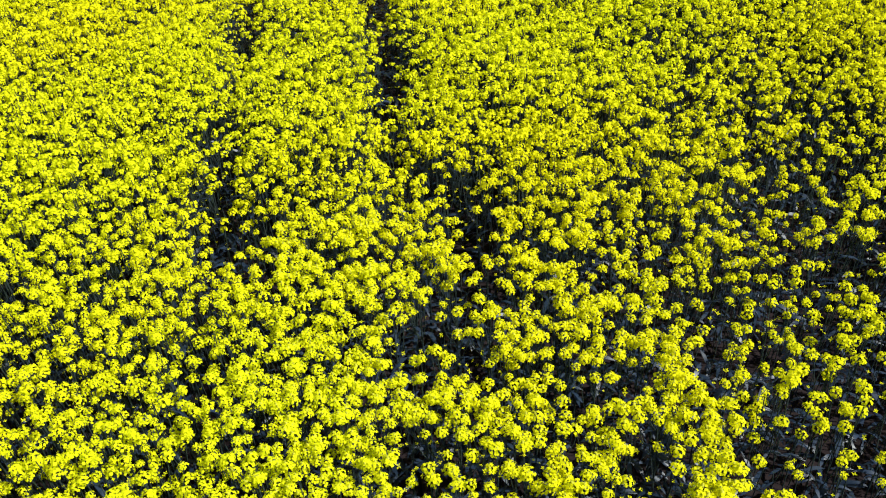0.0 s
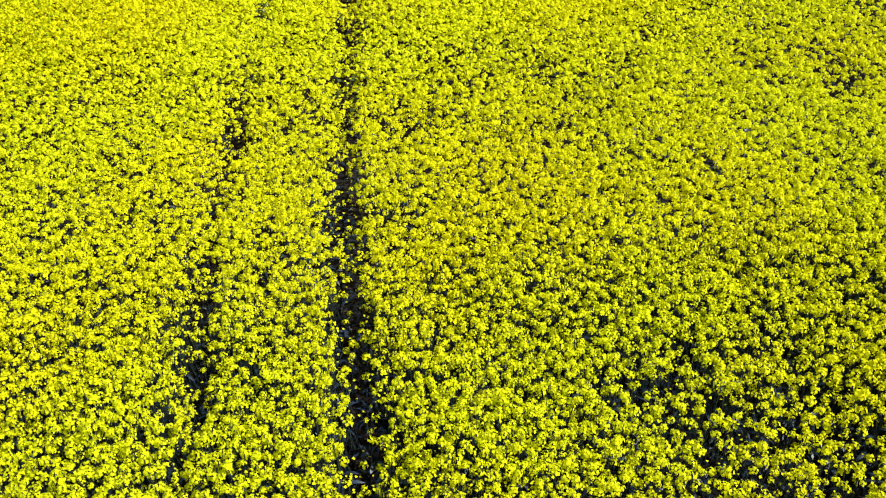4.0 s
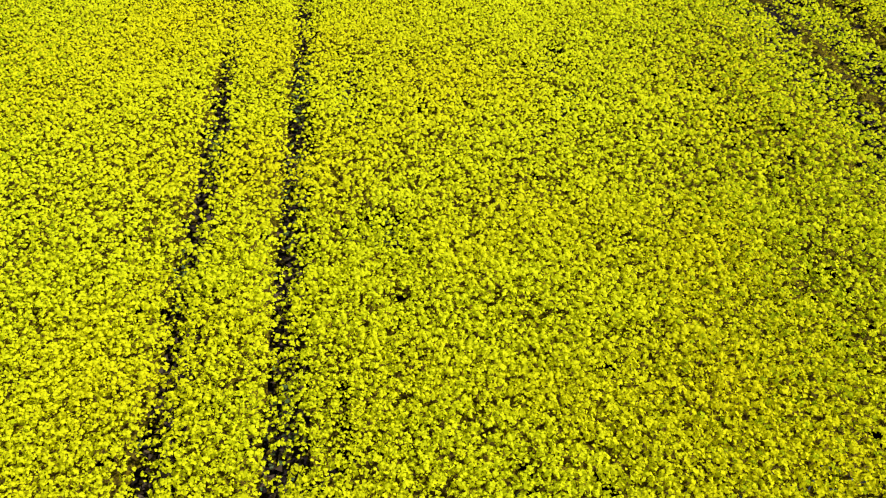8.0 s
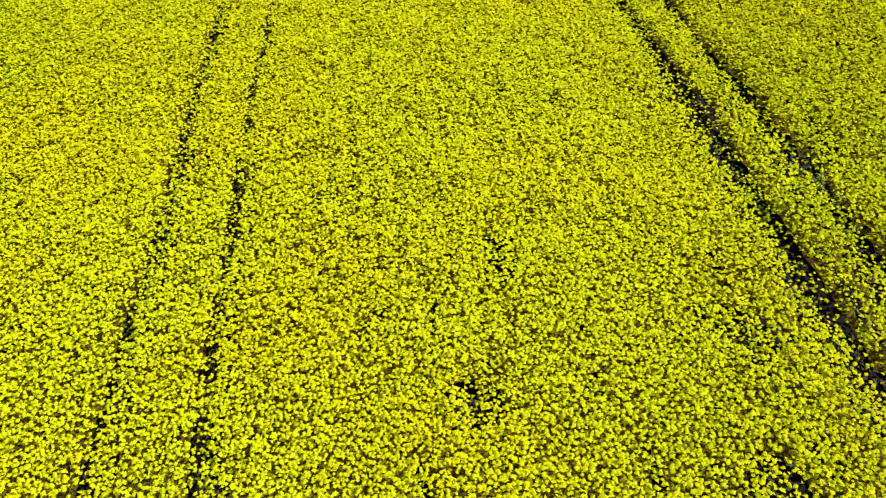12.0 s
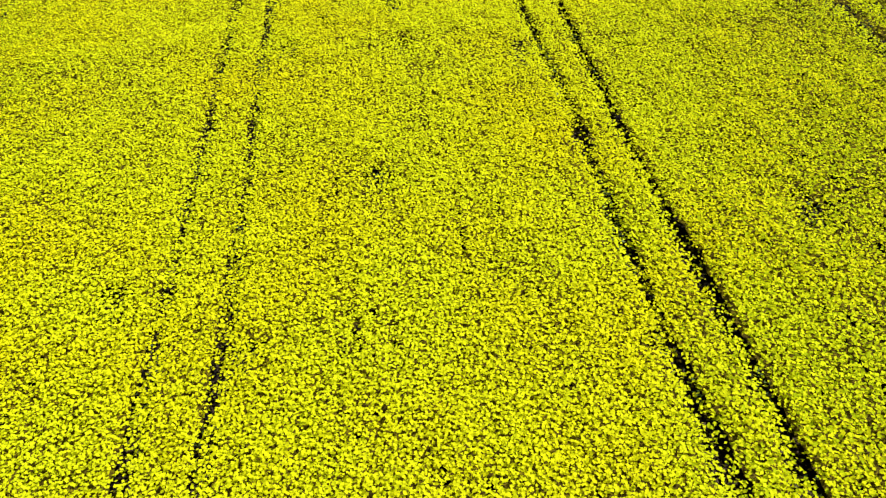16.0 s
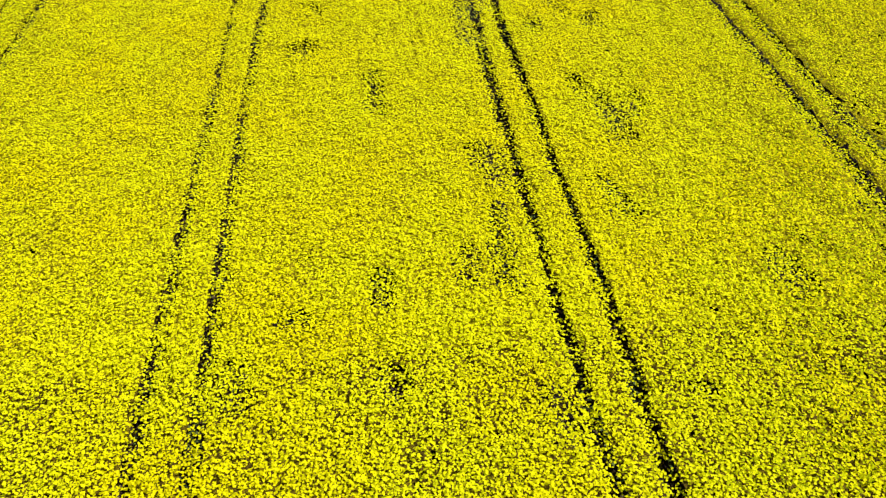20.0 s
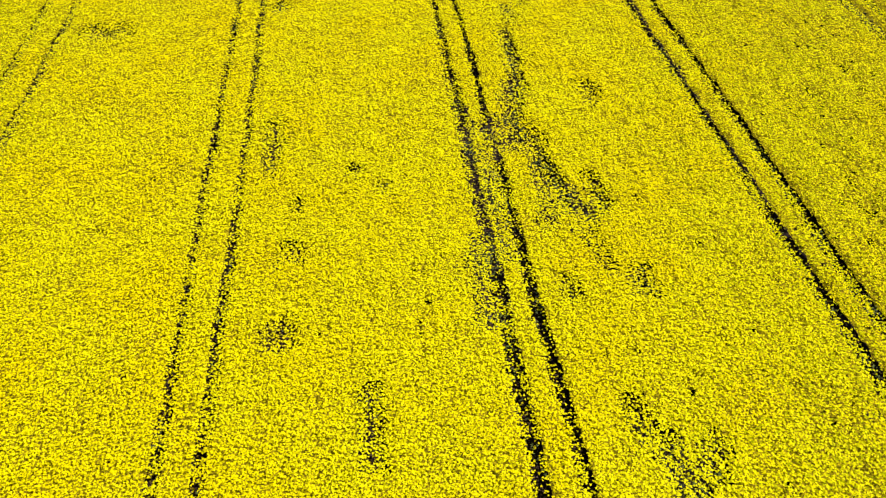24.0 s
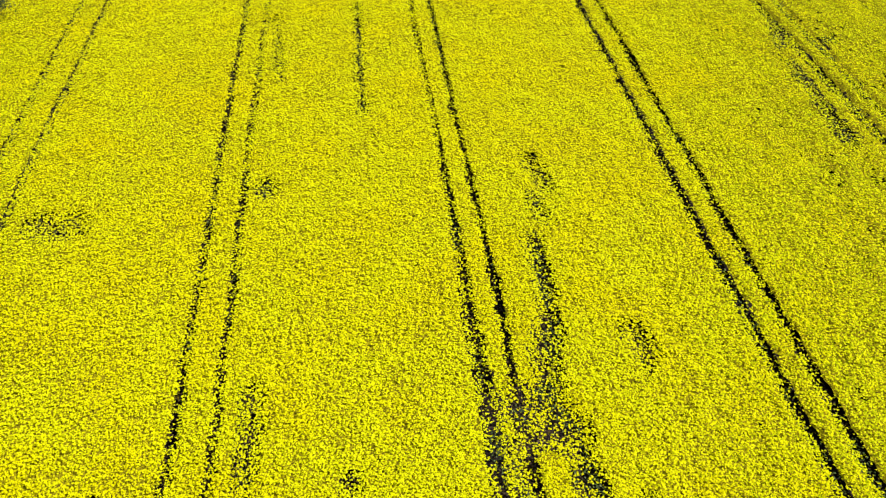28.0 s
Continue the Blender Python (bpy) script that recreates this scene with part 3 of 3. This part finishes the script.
track_leaves = scattered(8.0, 164.0, 0.105)
at_track = np.zeros(track_leaves[0].size, bool)
for n, track in enumerate(TRACKS):
    at_track |= np.abs(track_leaves[0] - track[0] - wander(track_leaves[1], n)) < 0.29
at_track |= gap_wear(*track_leaves) > 0.15
track_leaves = tuple(column[at_track] for column in track_leaves)
fringe = fringing(*scattered(12.0, 164.0, 0.125))
STRIP_LABELS = ["broad strip of rapeseed in yellow bloom between two tramlines", "narrow strip of rapeseed in yellow bloom between paired wheel tracks"]


def make_strip(n, lo, hi):
    strip = tagged(new("rapeseed_strip"), STRIP_LABELS[n % 2], "rapeseed crop", "rapeseed strips", "stuff")
    strip.location = ((lo + hi) / 2 if n not in (0, len(EDGES) - 2) else (hi - 3 if n == 0 else lo + 3), 80, 0)
    back = Matrix.Translation(-strip.location)

    def child(name, me, label):
        ob = part(name, me, strip, label, "stuff")
        ob.matrix_parent_inverse = back

    def of(places):
        inside = (places[0] >= lo) & (places[0] < hi)
        return [column[inside] for column in places]

    x, y, z = of(near)
    if len(x):
        pick = rng.integers(0, 3, len(x))
        size = rng.uniform(0.054, 0.098, len(x))
        child("flower_heads", mesh_from("flower_heads", *joined([repeated(*heads[k], *(c[at & (pick == k)] for c in (x, y, z, size))) for heads, at in ((CLOSE_HEADS, y < -2.0), (NEAR_HEADS, y >= -2.0)) for k in range(3)]), PETAL), "bright yellow rapeseed flower heads")
        x, y, z = (column[y < 3.0] for column in (x, y, z))
        drop, lx, ly = rng.uniform(0.6, 1.0, len(x)), rng.normal(0, 0.07, len(x)), rng.normal(0, 0.05, len(x))
        w = 0.004
        v = np.stack([np.stack([x + a * w + b * lx, y + c * w + b * ly, z - 0.005 - b * drop], -1) for b in (0, 1) for a, c in ((1, 0), (-0.5, 0.87), (-0.5, -0.87))], 1)
        f = np.array([(0, 1, 4, 3), (1, 2, 5, 4), (2, 0, 3, 5)])
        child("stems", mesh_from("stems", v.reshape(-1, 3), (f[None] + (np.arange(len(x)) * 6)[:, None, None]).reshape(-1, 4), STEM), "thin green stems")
    for places, shapes, small, large, lean in ((mid, MID_HEADS, 0.056, 0.100, 0.25), (high, HIGH_HEADS, 0.059, 0.101, 0.35),
                                               (higher, [TENT], 0.080, 0.125, 0.55), (far, [FLAKE], 0.099, 0.156, 0.40), (farthest, [FLAKE], 0.116, 0.180, 0.36)):
        x, y, z = of(places)
        if len(x):
            pick, size = rng.integers(0, len(shapes), len(x)), rng.uniform(small, large, len(x))
            green = rng.uniform(0, 1, len(x)) < falloff_share(x, y)
            for name, at, mat, label in (("flower_heads", ~green, PETAL, "bright yellow rapeseed flower heads"), ("falloff_heads", green, FALLOFF_PETAL, "rapeseed flower heads in a duller green-yellow that paints in lens falloff")):
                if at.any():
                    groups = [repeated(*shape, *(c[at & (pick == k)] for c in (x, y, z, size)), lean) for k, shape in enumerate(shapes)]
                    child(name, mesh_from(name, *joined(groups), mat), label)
    x, y, z = of(lower)
    if len(x):
        child("lower_flowers", mesh_from("lower_flowers", *repeated(*FLAKE, x, y, z - rng.uniform(0.10, 0.32, len(x)), rng.uniform(0.09, 0.15, len(x)) * np.interp(y, [12, 40], [0.62, 1.0]), 0.5), PETAL), "yellow flowers on lower side shoots")
    pieces = []
    for places, scale in ((leaf_near, 1.2), (leaf_mid, 1.3)):
        x, y = of(places)
        d = cover(x, y) if len(x) else x
        keep = d > 0.3 - 0.55 * (y < 6)
        x, y = x[keep], y[keep]
        if len(x):
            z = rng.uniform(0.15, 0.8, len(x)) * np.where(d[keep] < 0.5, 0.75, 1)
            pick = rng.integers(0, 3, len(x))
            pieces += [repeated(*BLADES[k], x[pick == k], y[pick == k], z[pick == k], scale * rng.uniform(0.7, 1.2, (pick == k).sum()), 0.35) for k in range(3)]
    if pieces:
        child("leaves", mesh_from("leaves", *joined(pieces), LEAF), "rapeseed leaves, blue-black with gap shade in their colour")
    # single florets that hang below the heads
    x, y = of(florets)
    if len(x):
        keep = rng.uniform(0, 1, len(x)) < np.maximum(cover(x, y) * 1.1 - 0.2, 0.22)
        x, y = x[keep], y[keep]
        z = top_height(x, y) - 0.05 - 0.34 * rng.random(len(x)) ** 1.3
        size, close = rng.uniform(0.020, 0.036, len(x)), y < -1.0
        size *= np.interp(y, [-1, 5, 10], [1.0, 1.2, 1.75])
        groups = [repeated(*shape, x[at], y[at], z[at], size[at], 0.7) for shape, at in ((OPEN_FLORET, close), (FLORET, ~close))]
        child("florets", mesh_from("florets", *joined(groups), PETAL), "single yellow florets below the flower heads")
    # loose side shoots that fringe the wheel tracks and thin places
    x, y, z = of(fringe)
    if len(x):
        child("side_shoots", mesh_from("side_shoots", *repeated(*TENT, x, y, z, rng.uniform(0.07, 0.14, len(x)), 0.4), UNDER_SHADE), "side shoots below the flowers along worn places, gap shade in their colour")
    x, y = of(track_leaves)
    if len(x):
        green = soft_noise(x / 0.8, y / 1.6, 15) + 0.45 * np.clip(gap_wear(x, y), 0, 1) > rng.uniform(0.5, 1.15, len(x))
        z = np.where(green, rng.uniform(0.45, 0.95, len(x)), rng.uniform(0.08, 0.64, len(x)))
        for name, at, mat, label in (("worn_stalks", ~green, STALK, "brown-grey stalks in the worn places"), ("green_shoots", green, SHOOT, "green shoots and leaves in the worn places")):
            if at.any():
                child(name, mesh_from(name, *repeated(*FLAKE, x[at], y[at], z[at], rng.uniform(0.08, 0.16, at.sum()), 0.5), mat), label)
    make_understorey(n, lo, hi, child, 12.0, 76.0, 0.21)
    make_understorey(n, lo, hi, child, 75.7, 165.0, 0.30, UNDER_BRIGHT)


def make_understorey(n, lo, hi, child, y0, y1, cell, mat=UNDER_SHADE):
    """The leafy, half-flowering layer below the tops, from one wheel track to the next, open where the crop is worn.
    Its colour carries the shade of the gaps.
    """
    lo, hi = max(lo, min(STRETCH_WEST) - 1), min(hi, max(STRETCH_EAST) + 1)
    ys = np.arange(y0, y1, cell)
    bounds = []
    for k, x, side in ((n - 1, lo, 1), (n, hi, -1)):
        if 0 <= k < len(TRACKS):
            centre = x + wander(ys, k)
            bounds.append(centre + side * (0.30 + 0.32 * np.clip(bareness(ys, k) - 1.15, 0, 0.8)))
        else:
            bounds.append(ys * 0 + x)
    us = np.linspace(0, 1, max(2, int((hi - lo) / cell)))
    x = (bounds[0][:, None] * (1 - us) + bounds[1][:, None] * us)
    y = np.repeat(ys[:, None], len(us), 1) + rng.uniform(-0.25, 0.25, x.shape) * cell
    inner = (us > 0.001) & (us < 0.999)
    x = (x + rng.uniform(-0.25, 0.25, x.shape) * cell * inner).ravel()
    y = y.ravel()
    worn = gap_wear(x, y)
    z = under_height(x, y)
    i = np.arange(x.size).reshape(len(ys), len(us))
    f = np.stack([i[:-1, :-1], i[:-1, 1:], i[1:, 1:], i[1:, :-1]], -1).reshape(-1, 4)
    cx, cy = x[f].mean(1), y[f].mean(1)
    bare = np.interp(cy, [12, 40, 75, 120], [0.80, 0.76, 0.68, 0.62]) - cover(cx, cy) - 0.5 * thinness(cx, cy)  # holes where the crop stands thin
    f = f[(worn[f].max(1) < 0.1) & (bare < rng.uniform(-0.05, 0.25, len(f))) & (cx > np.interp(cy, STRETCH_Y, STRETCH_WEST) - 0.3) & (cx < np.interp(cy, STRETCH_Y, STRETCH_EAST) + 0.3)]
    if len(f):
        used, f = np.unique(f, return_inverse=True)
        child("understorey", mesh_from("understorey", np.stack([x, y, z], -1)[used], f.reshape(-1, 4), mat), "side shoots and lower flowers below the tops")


for n in range(len(EDGES) - 1):
    make_strip(n, EDGES[n], EDGES[n + 1])


# ---------------------------------------------------------------- single plants where the camera passes nearest
HEAD_MESHES = [mesh_from("flower_head", v * 0.076, f, PETAL) for v, f in CLOSE_HEADS]
BUD_MESH = mesh_from("bud_tip", BUD_CONE[0] * 0.076, BUD_CONE[1], BUD)
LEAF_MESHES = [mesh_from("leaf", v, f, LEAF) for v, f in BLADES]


def make_plant(seed):
    r = random.Random(seed)
    plant = tagged(new("rapeseed_plant"), "rapeseed plant in full yellow bloom, rooted in dark soil", "plant", "rapeseed plants at the crop's near edge")
    bend = (r.uniform(-0.05, 0.05), r.uniform(-0.05, 0.05))
    top = r.uniform(1.02, 1.2)
    line = [(bend[0] * u * u, bend[1] * u * u, top * u) for u in (0, 0.35, 0.7, 1)]
    part("stem", mesh_from("stem", *tube(line, (0.008, 0.007, 0.005, 0.003)), STEM), plant)

    def head(p):
        ob = part("flower_head", HEAD_MESHES[r.randrange(3)], plant)
        ob.location, ob.rotation_euler = p, (r.uniform(-0.3, 0.3), r.uniform(-0.3, 0.3), r.uniform(0, 6.28))
        ob.scale = (r.uniform(0.85, 1.3),) * 3
        part("bud_tip", BUD_MESH, ob, "green bud tip")

    head(line[-1])
    turn = r.uniform(0, 6.28)
    for i in range(r.choice((4, 5, 5, 6))):
        a, u, reach = turn + i * 2.4, r.uniform(0.45, 0.7), r.uniform(0.06, 0.17)
        start = (bend[0] * u * u, bend[1] * u * u, top * u)
        end = (start[0] + reach * math.cos(a), start[1] + reach * math.sin(a), top * r.uniform(0.88, 1.04))
        half = ((start[0] + end[0]) / 2 + 0.02 * math.cos(a), (start[1] + end[1]) / 2 + 0.02 * math.sin(a), (start[2] + end[2]) / 2 - 0.03)
        part("branch", mesh_from("branch", *tube((start, half, end), (0.004, 0.0035, 0.0025), 4), STEM), plant)
        head(end)
    for i in range(r.choice((4, 5, 6))):
        ob = part("leaf", LEAF_MESHES[r.randrange(3)], plant, "leaf, blue-black with gap shade in its colour")
        u = r.uniform(0.2, 0.8)
        ob.location, ob.rotation_euler = (bend[0] * u * u, bend[1] * u * u, top * u), (0, 0, r.uniform(0, 6.28))
    return plant


KINDS = [make_plant(s) for s in range(8)]
px, py = (a.ravel() for a in np.meshgrid(np.arange(PLOT[0] + 0.1, PLOT[1], 0.164), np.arange(PLOT[2] + 0.1, PLOT[3], 0.164)))
px, py = px + rng.uniform(-0.09, 0.09, px.size), py + rng.uniform(-0.09, 0.09, px.size)
grown = rng.uniform(0.1, 0.9, px.size) < cover(px, py)
used = 0
for x, y, tall in zip(px[grown], py[grown], top_height(px[grown], py[grown])):
    m = pose(x, y, 0.0, rng.normal(0, 2), rng.normal(0, 2), rng.uniform(0, 360))
    if used < len(KINDS):
        KINDS[used].matrix_basis = m
    else:
        copy_thing(KINDS[int(rng.integers(0, len(KINDS)))], m)
    used += 1


# ---------------------------------------------------------------- the rest of the field, outside the flown stretch
def make_beyond(xs, ys, lift, hollow=None):
    """Rough sheet of flowering tops on a grid, open along the wheel tracks and where the flown stretch (or a finer sheet) lies."""
    gx, gy = (a.ravel() for a in np.meshgrid(xs, ys))
    step = xs[1] - xs[0]
    x, y = gx + rng.uniform(-0.3, 0.3, gx.size) * step, gy + rng.uniform(-0.3, 0.3, gx.size) * step
    z = lift + 0.25 * (soft_noise(gx / 1.5, gy / 1.5, 61) - 0.5) + rng.uniform(-0.14, 0.14, gx.size)
    i = np.arange(gx.size).reshape(len(ys), len(xs))
    f = np.stack([i[:-1, :-1], i[:-1, 1:], i[1:, 1:], i[1:, :-1]], -1).reshape(-1, 4)
    cx, cy = gx[f].mean(1), gy[f].mean(1)
    if hollow:
        keep = (cx < hollow[0]) | (cx > hollow[1]) | (cy < hollow[2]) | (cy > hollow[3])
    else:
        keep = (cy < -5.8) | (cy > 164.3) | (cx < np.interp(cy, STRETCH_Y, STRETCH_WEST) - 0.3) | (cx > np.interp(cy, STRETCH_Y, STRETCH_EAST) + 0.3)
        for tx, half, *_ in TRACKS:
            keep &= np.abs(cx - tx) > 0.3
    tagged(new("rapeseed_crop", mesh_from("rapeseed_crop", np.stack([x, y, z], -1), f[keep], BEYOND)),
           "rapeseed crop in yellow bloom stretching away to the field's edge", "rapeseed crop", kind="stuff")


make_beyond(np.arange(-27, 72, 0.6), np.arange(-24, 184, 0.6), 1.0)
make_beyond(np.arange(-51, 241, 4.0), np.arange(-140, 221, 4.0), 0.95, (-24, 69, -22, 181))


# ---------------------------------------------------------------- the tree at the field's edge
def make_tree(x, y, height, spread, seed):
    r = np.random.default_rng(seed)
    tree = tagged(new("tree"), "dark green leafy tree at the edge of the rapeseed field", "tree")
    tree.location = (x, y, 0)
    part("trunk", mesh_from("trunk", *tube([(0, 0, 0), (0.05, 0.03, height * 0.25), (0.0, 0.08, height * 0.55), (0.1, 0, height * 0.85)], (0.24, 0.18, 0.12, 0.04), 9), BARK), tree)
    clumps = []
    for i in range(15):
        a, u = i * 2.4 + r.uniform(-0.3, 0.3), r.uniform(0.18, 0.8)
        reach = spread * r.uniform(0.55, 0.9) * (1.1 - 0.5 * u)
        start = np.array((0.05 * u, 0.05, height * u))
        end = start + (reach * math.cos(a), reach * math.sin(a), height * 0.16)
        part("limb", mesh_from("limb", *tube([tuple(start), tuple((start + end) / 2 + (0, 0, 0.15)), tuple(end)], (0.07, 0.05, 0.02), 6), BARK), tree)
        clumps += [end, (start + end) / 2 + (0, 0, 0.4)]
    clumps += [np.array((0, 0, height * 0.95)), np.array((0.3, -0.2, height * 0.8))]
    centres = np.repeat(np.array(clumps), 340, 0) + r.normal(0, 1, (340 * len(clumps), 3)) * (0.5, 0.5, 0.38) * r.uniform(0.7, 1.2, (340 * len(clumps), 1))
    centres[:, 2] = np.maximum(centres[:, 2], 0.5)
    blade = (np.array([(0, 0, 0), (0.5, 0.28, 0.1), (1, 0, -0.05), (0.5, -0.28, 0.1)]), np.array([(0, 1, 2, 3)]))
    part("crown", mesh_from("crown", *repeated(*blade, *centres.T, r.uniform(0.10, 0.2, len(centres)), 0.7), TREE_LEAF), tree, "dense dark green leaves", "stuff")


make_tree(-24.0, 159.2, 4.8, 2.6, 3)
